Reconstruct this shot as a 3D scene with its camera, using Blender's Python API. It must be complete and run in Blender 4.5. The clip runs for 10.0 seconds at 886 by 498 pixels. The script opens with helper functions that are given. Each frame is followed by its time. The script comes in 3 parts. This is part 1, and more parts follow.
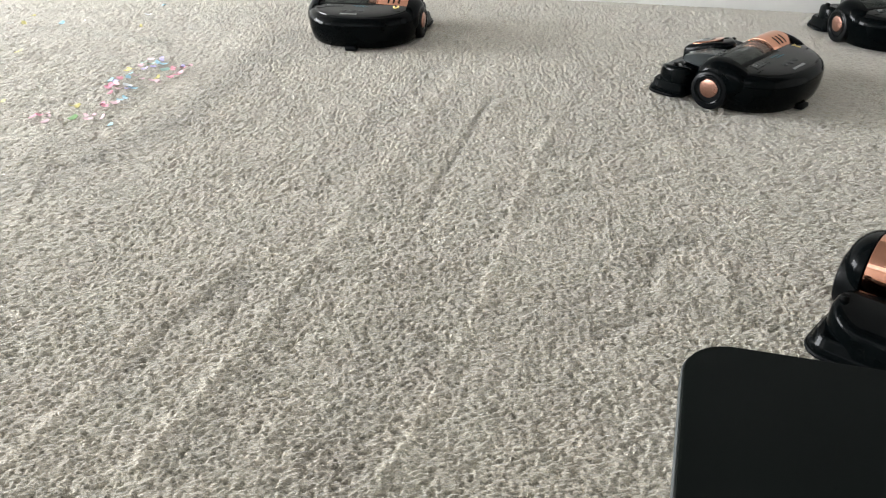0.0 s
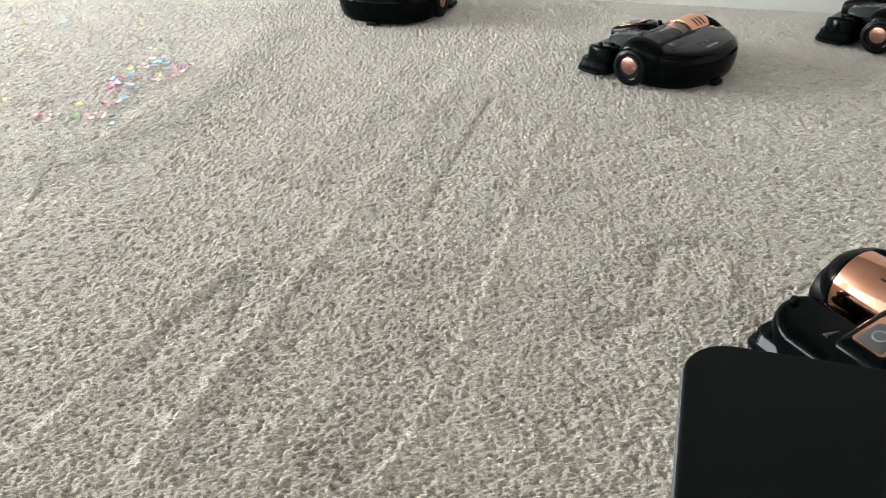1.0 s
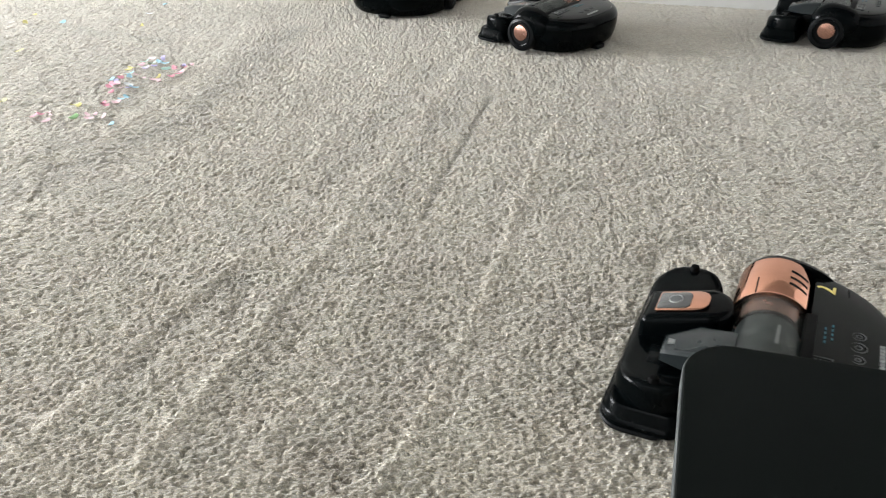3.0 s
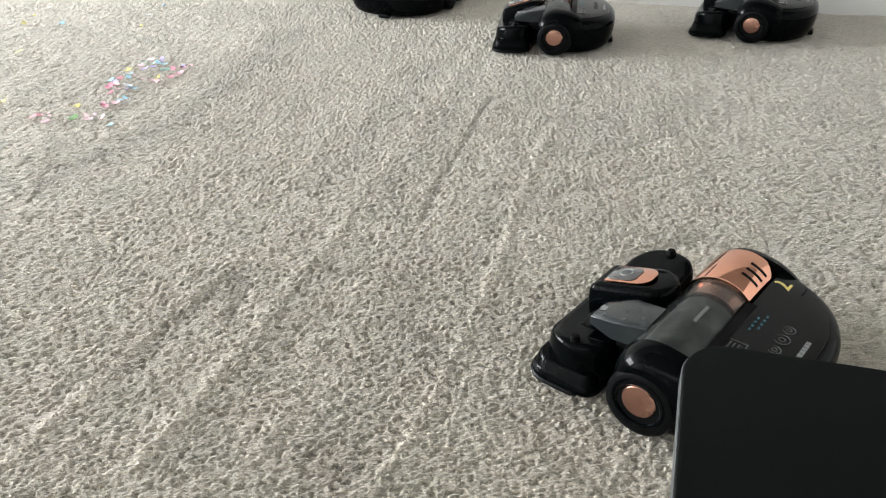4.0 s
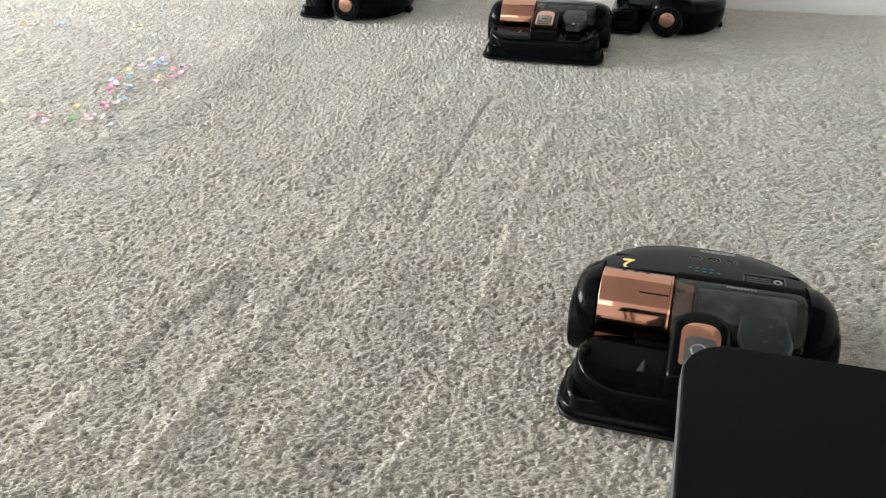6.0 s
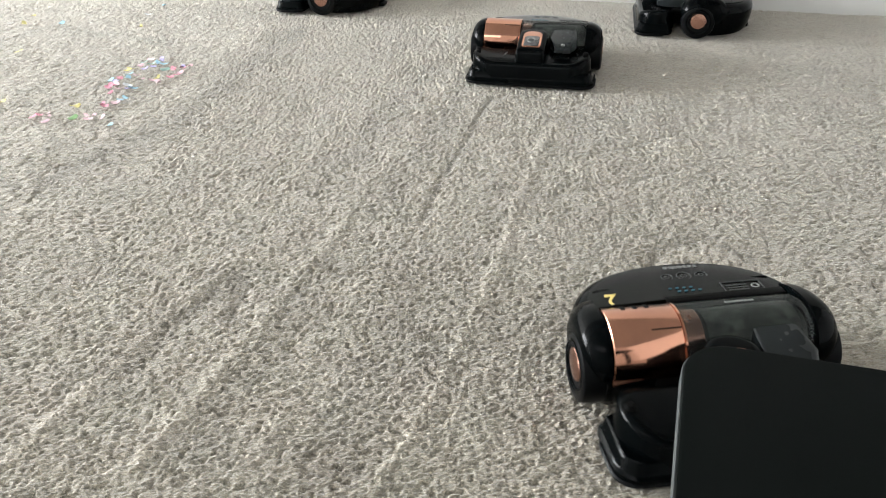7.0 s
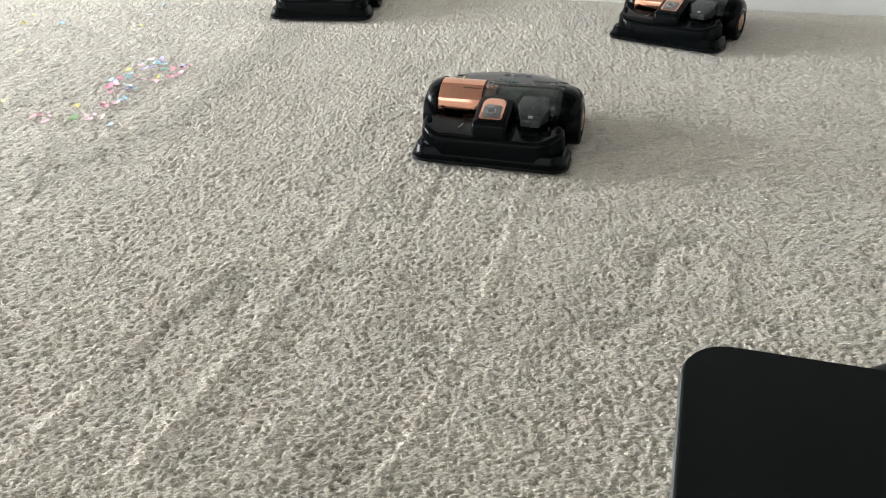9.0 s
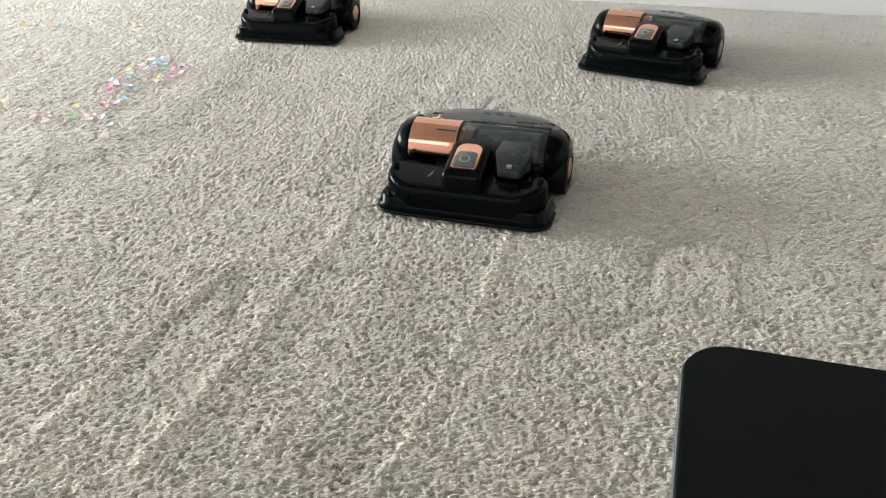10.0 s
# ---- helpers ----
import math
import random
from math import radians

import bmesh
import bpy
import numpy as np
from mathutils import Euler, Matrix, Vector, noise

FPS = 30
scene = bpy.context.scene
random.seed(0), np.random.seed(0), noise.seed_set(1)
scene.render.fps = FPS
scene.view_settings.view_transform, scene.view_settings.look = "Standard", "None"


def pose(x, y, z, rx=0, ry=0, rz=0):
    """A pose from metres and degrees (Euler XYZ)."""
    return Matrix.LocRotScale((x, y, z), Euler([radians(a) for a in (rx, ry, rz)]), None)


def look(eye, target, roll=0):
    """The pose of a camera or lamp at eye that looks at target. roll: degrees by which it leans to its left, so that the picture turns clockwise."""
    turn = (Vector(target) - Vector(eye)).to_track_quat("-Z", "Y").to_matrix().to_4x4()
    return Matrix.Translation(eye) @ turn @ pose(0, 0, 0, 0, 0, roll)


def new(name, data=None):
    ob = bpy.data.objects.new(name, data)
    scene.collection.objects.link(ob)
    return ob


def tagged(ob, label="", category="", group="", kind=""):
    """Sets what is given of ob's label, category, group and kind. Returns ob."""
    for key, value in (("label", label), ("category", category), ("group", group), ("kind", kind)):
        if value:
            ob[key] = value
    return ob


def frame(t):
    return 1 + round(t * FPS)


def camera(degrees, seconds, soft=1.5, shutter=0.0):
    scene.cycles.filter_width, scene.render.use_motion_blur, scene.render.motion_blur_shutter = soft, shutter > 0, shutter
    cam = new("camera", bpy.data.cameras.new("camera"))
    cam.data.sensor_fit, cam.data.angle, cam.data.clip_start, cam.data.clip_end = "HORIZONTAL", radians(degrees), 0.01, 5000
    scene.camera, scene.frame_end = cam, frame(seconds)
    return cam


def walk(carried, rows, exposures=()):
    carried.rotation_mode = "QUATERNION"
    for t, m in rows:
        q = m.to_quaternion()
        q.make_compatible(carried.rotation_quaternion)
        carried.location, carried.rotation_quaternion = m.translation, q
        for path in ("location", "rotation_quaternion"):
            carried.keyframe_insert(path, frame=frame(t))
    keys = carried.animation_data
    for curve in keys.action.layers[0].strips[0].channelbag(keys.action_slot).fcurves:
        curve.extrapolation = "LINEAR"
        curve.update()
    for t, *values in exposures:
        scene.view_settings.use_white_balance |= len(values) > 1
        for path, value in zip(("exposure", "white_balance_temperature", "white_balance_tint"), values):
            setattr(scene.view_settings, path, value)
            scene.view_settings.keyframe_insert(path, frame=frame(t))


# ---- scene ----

# ------------------------------------------------------------------ camera
cam = camera(56.53, 10.0, soft=1.1, shutter=0.5)
EYE, TILT, LEAN = (0.0, 0.0, 0.8155), 31.24, -1.134


def aim(turn=0.0, dip=0.0):
    """The camera's pose, with a small shake: degrees to the left and downwards."""
    a, b = radians(90 + turn), radians(-TILT - dip)
    way = Vector((math.cos(a) * math.cos(b), math.sin(a) * math.cos(b), math.sin(b)))
    return look(EYE, Vector(EYE) + way, LEAN)


walk(cam, [(0.0, aim(-0.01)), (0.3, aim(0.04)), (0.6, aim(0.085, 0.0)), (1.0, aim(0.09, 0.055)), (1.6, aim(0.085, 0.06)),
           (2.5, aim(0.08, 0.06)), (2.9, aim(0.07, 0.05)), (3.8, aim(0.0)), (6.0, aim(0.0)), (10.0, aim(0.0))])

# ------------------------------------------------------------------ world and light
U = Vector((0.9627, -0.2706, 0))      # along the far wall
V = Vector((0.2706, 0.9627, 0))       # towards the far wall
YAW = -15.7
WEST, EAST, SOUTH, NORTH, TOP = -7.6, 2.6, -1.3, 3.172, 2.5


def at(u, v, z=0.0):
    return U * u + V * v + Vector((0, 0, z))


world = bpy.data.worlds.new("world")
world.use_nodes = True
scene.world = world
sky = world.node_tree.nodes.new("ShaderNodeTexSky")
sky.sky_type, sky.sun_disc = "NISHITA", False
sky.sun_elevation, sky.sun_rotation = radians(38), radians(200)
world.node_tree.links.new(sky.outputs[0], world.node_tree.nodes["Background"].inputs[0])
world.node_tree.nodes["Background"].inputs[1].default_value = 0.12


def window_light(name, u, v, z, w, h, toward, power, colour):
    lamp = bpy.data.lights.new(name, "AREA")
    lamp.shape, lamp.size, lamp.size_y, lamp.energy, lamp.color = "RECTANGLE", w, h, power, colour
    ob = new(name, lamp)
    ob.matrix_world = look(at(u, v, z), at(u, v, z) + toward)
    return ob


window_light("window_daylight", WEST - 0.03, 1.15, 1.40, 3.5, 1.8, U, 1190, (0.96, 0.985, 1.015))
window_light("window_daylight", -1.3, SOUTH - 0.03, 1.93, 2.6, 0.9, V, 15, (0.96, 0.985, 1.015))
scene.view_settings.exposure = 0.0


# ------------------------------------------------------------------ materials
def nodes_of(name):
    m = bpy.data.materials.new(name)
    m.use_nodes = True
    return m, m.node_tree.nodes, m.node_tree.links, m.node_tree.nodes["Principled BSDF"]


def grain(n, l, scale, detail=4.0, coords=None, rough=0.6):
    t = n.new("ShaderNodeTexNoise")
    t.inputs["Scale"].default_value, t.inputs["Detail"].default_value, t.inputs["Roughness"].default_value = scale, detail, rough
    if coords is None:
        coords = n.new("ShaderNodeTexCoord").outputs["Object"]
    l.new(coords, t.inputs["Vector"])
    return t.outputs["Fac"]


def ramp(n, l, fac, a, b, lo=0.3, hi=0.7):
    r = n.new("ShaderNodeValToRGB")
    r.color_ramp.elements[0].position, r.color_ramp.elements[1].position = lo, hi
    r.color_ramp.elements[0].color = (*a, 1) if len(a) == 3 else (a[0],) * 3 + (1,)
    r.color_ramp.elements[1].color = (*b, 1) if len(b) == 3 else (b[0],) * 3 + (1,)
    l.new(fac, r.inputs[0])
    return r.outputs[0]


def bump(n, l, fac, p, strength, distance, chain=None):
    b = n.new("ShaderNodeBump")
    b.inputs["Strength"].default_value, b.inputs["Distance"].default_value = strength, distance
    l.new(fac, b.inputs["Height"])
    if chain is not None:
        l.new(chain, b.inputs["Normal"])
    l.new(b.outputs[0], p.inputs["Normal"])
    return b.outputs[0]


def mixed(n, l, a, b, mode="MULTIPLY", fac=1.0):
    m = n.new("ShaderNodeMix")
    m.data_type, m.blend_type = "RGBA", mode
    m.inputs[0].default_value = fac
    l.new(a, m.inputs[6]), l.new(b, m.inputs[7])
    return m.outputs[2]


def plastic(name, colour, rough, smudge=0.12, coat=0.0, specks=0.0, gloss=0.22):
    """Moulded plastic with faint smudges and fine dust."""
    m, n, l, p = nodes_of(name)
    big = grain(n, l, 14, 3)
    fine = grain(n, l, 420, 2)
    c = ramp(n, l, big, [x * 0.85 for x in colour], [x * 1.2 for x in colour])
    if specks:
        c = mixed(n, l, c, ramp(n, l, fine, (0, 0, 0), (specks,) * 3, 0.62, 0.78), "ADD")
    l.new(c, p.inputs["Base Color"])
    l.new(ramp(n, l, big, (max(rough - smudge, 0.03),), (rough + smudge,)), p.inputs["Roughness"])
    p.inputs["Coat Weight"].default_value, p.inputs["Coat Roughness"].default_value = coat, 0.06
    p.inputs["Specular IOR Level"].default_value = gloss
    bump(n, l, fine, p, 0.04, 0.0004)
    return m


def metal(name, colour, rough):
    m, n, l, p = nodes_of(name)
    big, fine = grain(n, l, 25, 3), grain(n, l, 500, 2)
    l.new(ramp(n, l, big, [x * 0.9 for x in colour], [min(x * 1.07, 1) for x in colour]), p.inputs["Base Color"])
    l.new(ramp(n, l, big, (rough - 0.05,), (rough + 0.07,)), p.inputs["Roughness"])
    p.inputs["Metallic"].default_value = 1.0
    bump(n, l, fine, p, 0.03, 0.0003)
    return m


def carpet_material():
    """Beige-grey cut pile: yarn tufts, dye blotches, and the brushed pile's light and shade, painted from the sheet's
    attribute.
    """
    m, n, l, p = nodes_of("carpet_pile")
    co = n.new("ShaderNodeTexCoord").outputs["Object"]
    mt = n.new("ShaderNodeMapping")
    mt.inputs["Rotation"].default_value, mt.inputs["Scale"].default_value = (0, 0, radians(3)), (0.52, 1.15, 1.0)
    l.new(co, mt.inputs["Vector"])
    tuft = grain(n, l, 300, 3, mt.outputs[0], 0.7)
    clump = grain(n, l, 130, 2, mt.outputs[0], 0.6)
    yarn = grain(n, l, 560, 2, co)
    # low spots between tufts get darker colour, painting in the shade of the gaps
    c = ramp(n, l, tuft, (0.348, 0.3225, 0.270), (0.522, 0.483, 0.406), 0.33, 0.62)
    c = mixed(n, l, c, ramp(n, l, yarn, (0.78, 0.78, 0.78), (1.07, 1.07, 1.07), 0.35, 0.62))
    c = mixed(n, l, c, ramp(n, l, clump, (0.88, 0.88, 0.88), (1.06, 1.06, 1.06), 0.32, 0.6))
    vor = n.new("ShaderNodeTexVoronoi")
    vor.inputs["Scale"].default_value = 270
    l.new(mt.outputs[0], vor.inputs["Vector"])
    tone = n.new("ShaderNodeSeparateColor")
    l.new(vor.outputs["Color"], tone.inputs[0])
    c = mixed(n, l, c, ramp(n, l, tone.outputs[0], (0.86, 0.86, 0.855), (1.07, 1.07, 1.07), 0.05, 0.95))
    blot = grain(n, l, 4.2, 4, co)
    c = mixed(n, l, c, ramp(n, l, blot, (0.94, 0.935, 0.93), (1.03, 1.03, 1.03), 0.35, 0.65))
    hue = grain(n, l, 9.0, 2, co)
    c = mixed(n, l, c, ramp(n, l, hue, (1.012, 0.993, 0.986), (0.992, 1.000, 0.986), 0.36, 0.64))
    cool = grain(n, l, 6.0, 2, mt.outputs[0])
    c = mixed(n, l, c, ramp(n, l, cool, (1.0, 1.0, 0.992), (0.998, 0.997, 1.006), 0.4, 0.66))
    # light and shade of pile leaning after brushing, put into the colour
    at_nap_shade = n.new("ShaderNodeAttribute")
    at_nap_shade.attribute_name = "nap_shade"
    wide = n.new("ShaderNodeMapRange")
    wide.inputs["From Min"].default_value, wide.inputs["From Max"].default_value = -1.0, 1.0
    l.new(at_nap_shade.outputs["Fac"], wide.inputs["Value"])
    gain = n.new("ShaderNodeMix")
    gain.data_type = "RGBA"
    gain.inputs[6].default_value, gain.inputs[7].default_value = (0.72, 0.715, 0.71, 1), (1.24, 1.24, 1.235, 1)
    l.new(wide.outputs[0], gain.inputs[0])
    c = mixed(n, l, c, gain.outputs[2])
    l.new(c, p.inputs["Base Color"])
    p.inputs["Roughness"].default_value = 0.95
    p.inputs["Specular IOR Level"].default_value = 0.12
    p.inputs["Sheen Weight"].default_value, p.inputs["Sheen Roughness"].default_value = 0.45, 0.45
    first = bump(n, l, tuft, p, 0.8, 0.0030)
    second = bump(n, l, clump, p, 0.7, 0.0032, first)
    third = bump(n, l, yarn, p, 0.7, 0.002, second)
    inv = n.new("ShaderNodeMath")
    inv.operation = "MULTIPLY"
    inv.inputs[1].default_value = -1.0
    l.new(vor.outputs["Distance"], inv.inputs[0])
    bump(n, l, inv.outputs[0], p, 0.75, 0.0026, third)
    return m


def paint(name, colour):
    m, n, l, p = nodes_of(name)
    a, b = grain(n, l, 2.5, 3), grain(n, l, 90, 3)
    l.new(ramp(n, l, a, [x * 0.97 for x in colour], colour), p.inputs["Base Color"])
    p.inputs["Roughness"].default_value = 0.6
    bump(n, l, b, p, 0.15, 0.001)
    return m


def clear_plastic():
    """A thin smoky shell: part see-through, part dark gloss."""
    m, n, l, p = nodes_of("smoked_clear_plastic")
    big = grain(n, l, 30, 3)
    p.inputs["Base Color"].default_value = (0.040, 0.046, 0.044, 1)
    p.inputs["Specular IOR Level"].default_value = 0.5
    l.new(ramp(n, l, big, (0.08,), (0.2,)), p.inputs["Roughness"])
    see = n.new("ShaderNodeBsdfTransparent")
    see.inputs[0].default_value = (0.80, 0.82, 0.80, 1)
    mix = n.new("ShaderNodeMixShader")
    l.new(ramp(n, l, big, (0.34,), (0.40,)), mix.inputs[0])
    l.new(see.outputs[0], mix.inputs[1]), l.new(p.outputs[0], mix.inputs[2])
    l.new(mix.outputs[0], n["Material Output"].inputs[0])
    return m


def murky_plastic():
    """The inside of the dust bin: dark grey with pale patches that paint in the haze of reflections."""
    m, n, l, p = nodes_of("hazy_bin_lining")
    a, b = grain(n, l, 26, 3), grain(n, l, 140, 3)
    c = ramp(n, l, a, (0.015, 0.018, 0.017), (0.12, 0.13, 0.118), 0.42, 0.66)
    l.new(mixed(n, l, c, ramp(n, l, b, (0.7, 0.7, 0.7), (1.2, 1.2, 1.2))), p.inputs["Base Color"])
    p.inputs["Roughness"].default_value = 0.5
    bump(n, l, b, p, 0.2, 0.001)
    return m


def glow(name, colour, power):
    m, n, l, p = nodes_of(name)
    p.inputs["Base Color"].default_value = (*colour, 1)
    p.inputs["Emission Color"].default_value, p.inputs["Emission Strength"].default_value = (*colour, 1), power
    return m


CARPET = carpet_material()
WALL = paint("white_wall_paint", (0.68, 0.68, 0.665))
# the ceiling's shade is put into this grey, which dims it in the copper
CEILING = paint("shaded_ceiling_paint", (0.36, 0.355, 0.345))
TRIM = paint("white_trim_paint", (0.70, 0.70, 0.685))
SHELL = plastic("gloss_black_plastic", (0.0010, 0.0016, 0.0018), 0.12, 0.05, 0.0, 0.0005, 0.05)
DECK = plastic("smoky_black_deck", (0.0050, 0.0056, 0.0050), 0.13, 0.05, 0.0, 0.0012, 0.11)
MATTE = plastic("satin_black_plastic", (0.0022, 0.0030, 0.0033), 0.28, 0.1, 0.0, 0.0010, 0.08)
DARK = plastic("dark_recess_plastic", (0.001, 0.001, 0.001), 0.6, gloss=0.08)
RUBBER = plastic("black_rubber", (0.002, 0.0024, 0.0028), 0.4, gloss=0.09)
GREY = plastic("dark_grey_plastic", (0.014, 0.0175, 0.0185), 0.28, 0.08, 0.0, 0.003, 0.30)
CORE = murky_plastic()
COPPER = metal("polished_copper", (0.60, 0.30, 0.205), 0.08)
CAPMETAL = metal("satin_copper", (0.50, 0.275, 0.215), 0.22)
CLEAR = clear_plastic()
SILVER = plastic("pale_grey_print", (0.19, 0.195, 0.19), 0.4)
PRINT = plastic("dim_grey_print", (0.055, 0.058, 0.058), 0.4)
YELLOW = plastic("yellow_sticker", (0.72, 0.58, 0.20), 0.45)
LENS = plastic("camera_glass", (0.045, 0.045, 0.045), 0.12, 0.04, 0.8)
LED = glow("cyan_display", (0.010, 0.085, 0.115), 0.08)
TABLE = plastic("matte_black_lacquer", (0.0020, 0.0030, 0.0026), 0.6, 0.05, 0.0, 0.0005, 0.035)
# lighter than the lacquer, to paint the daylight on the table's side
LIT_EDGE = plastic("lit_edge_grey", (0.055, 0.060, 0.060), 0.5)
METAL_LEG = plastic("black_powder_coat", (0.02, 0.02, 0.02), 0.45)


# ------------------------------------------------------------------ mesh helpers
def finish(bm, mat, angle=35):
    bmesh.ops.recalc_face_normals(bm, faces=bm.faces)
    for f in bm.faces:
        f.smooth = True
    for e in bm.edges:
        if len(e.link_faces) == 2 and e.calc_face_angle(0) > radians(angle):
            e.smooth = False
    me = bpy.data.meshes.new("mesh")
    bm.to_mesh(me)
    bm.free()
    me.materials.append(mat)
    return me


def part(name, bm, mat, parent=None, label="", angle=35):
    ob = new(name, finish(bm, mat, angle))
    ob.parent = parent
    return tagged(ob, label)


def loft(rings, caps=(True, True), closed=True):
    """Skin over rings of equally many points."""
    bm = bmesh.new()
    vs = [[bm.verts.new(p) for p in r] for r in rings]
    k = len(vs[0])
    for a, b in zip(vs, vs[1:]):
        for i in range(k if closed else k - 1):
            j = (i + 1) % k
            bm.faces.new((a[i], a[j], b[j], b[i]))
    if caps[0]:
        bm.faces.new(vs[0])
    if caps[1]:
        bm.faces.new(vs[-1])
    return bm


def box(x0, x1, y0, y1, z0, z1, bevel=0.0, segments=2):
    bm = bmesh.new()
    bmesh.ops.create_cube(bm, size=1)
    for v in bm.verts:
        v.co = Vector((x0 + (v.co.x + 0.5) * (x1 - x0), y0 + (v.co.y + 0.5) * (y1 - y0), z0 + (v.co.z + 0.5) * (z1 - z0)))
    if bevel:
        bmesh.ops.bevel(bm, geom=bm.edges[:], offset=bevel, segments=segments, profile=0.5, affect="EDGES")
    return bm


def rounded(x0, x1, y0, y1, r, steps=6):
    """Outline of a rectangle with corners of radius r (one, or four: x1y1, x0y1, x0y0, x1y0)."""
    rs = r if isinstance(r, tuple) else (r,) * 4
    out = []
    for (cx, sx), (cy, sy), a, q in (((x1, -1), (y1, -1), 0, rs[0]), ((x0, 1), (y1, -1), 90, rs[1]),
                                     ((x0, 1), (y0, 1), 180, rs[2]), ((x1, -1), (y0, 1), 270, rs[3])):
        for i in range(steps + 1):
            t = radians(a + 90 * i / steps)
            out.append((cx + sx * q + q * math.cos(t), cy + sy * q + q * math.sin(t)))
    return out


def shrunk(x0, x1, y0, y1, r, d, steps=6):
    rs = tuple(max(q - d, 0.002) for q in (r if isinstance(r, tuple) else (r,) * 4))
    return rounded(x0 + d, x1 - d, y0 + d, y1 - d, rs, steps)


def slab(outline_at, levels, height=None):
    """outline_at(d): outline moved inwards by d. levels: (z, d). height(x, y): added to the last levels' z."""
    rings = []
    for z, d, *tilt in levels:
        k = tilt[0] if tilt else 0.0
        rings.append([(x, y, z + (k * height(x, y) if height else 0)) for x, y in outline_at(d)])
    return loft(rings)


def turned(profile, axis="x", centre=(0, 0, 0), steps=40, caps=(True, True)):
    """Rings round the axis: profile of (along, radius)."""
    rings = []
    for s, r in profile:
        ring = []
        for i in range(steps):
            a = 2 * math.pi * i / steps
            c, d = r * math.cos(a), r * math.sin(a)
            p = (s, c, d) if axis == "x" else (c, s, d) if axis == "y" else (c, d, s)
            ring.append(Vector(p) + Vector(centre))
        rings.append(ring)
    return loft(rings, caps)


def ring_on(centre, r, tube, axis="z", steps=28, sides=8):
    bm = bmesh.new()
    vs = []
    for i in range(steps):
        a = 2 * math.pi * i / steps
        row = []
        for j in range(sides):
            b = 2 * math.pi * j / sides
            q, w = r + tube * math.cos(b), tube * math.sin(b)
            p = (q * math.cos(a), q * math.sin(a), w) if axis == "z" else (w, q * math.cos(a), q * math.sin(a))
            row.append(bm.verts.new(Vector(p) + Vector(centre)))
        vs.append(row)
    for i in range(steps):
        for j in range(sides):
            bm.faces.new((vs[i][j], vs[(i + 1) % steps][j], vs[(i + 1) % steps][(j + 1) % sides], vs[i][(j + 1) % sides]))
    return bm


def arc_bar(x0, x1, a0, a1, r0, r1, centre, steps=8):
    """A bar bent round the x axis, from a0 to a1 degrees behind the top."""
    rings = []
    for i in range(steps + 1):
        a = radians(a0 + (a1 - a0) * i / steps)
        rings.append([Vector(centre) + Vector((x, r * math.sin(a), r * math.cos(a))) for x, r in ((x0, r0), (x1, r0), (x1, r1), (x0, r1))])
    return loft(rings)


def merged(*bms):
    out = bmesh.new()
    for b in bms:
        me = bpy.data.meshes.new("tmp")
        b.to_mesh(me)
        out.from_mesh(me)
        b.free()
        bpy.data.meshes.remove(me)
    return out


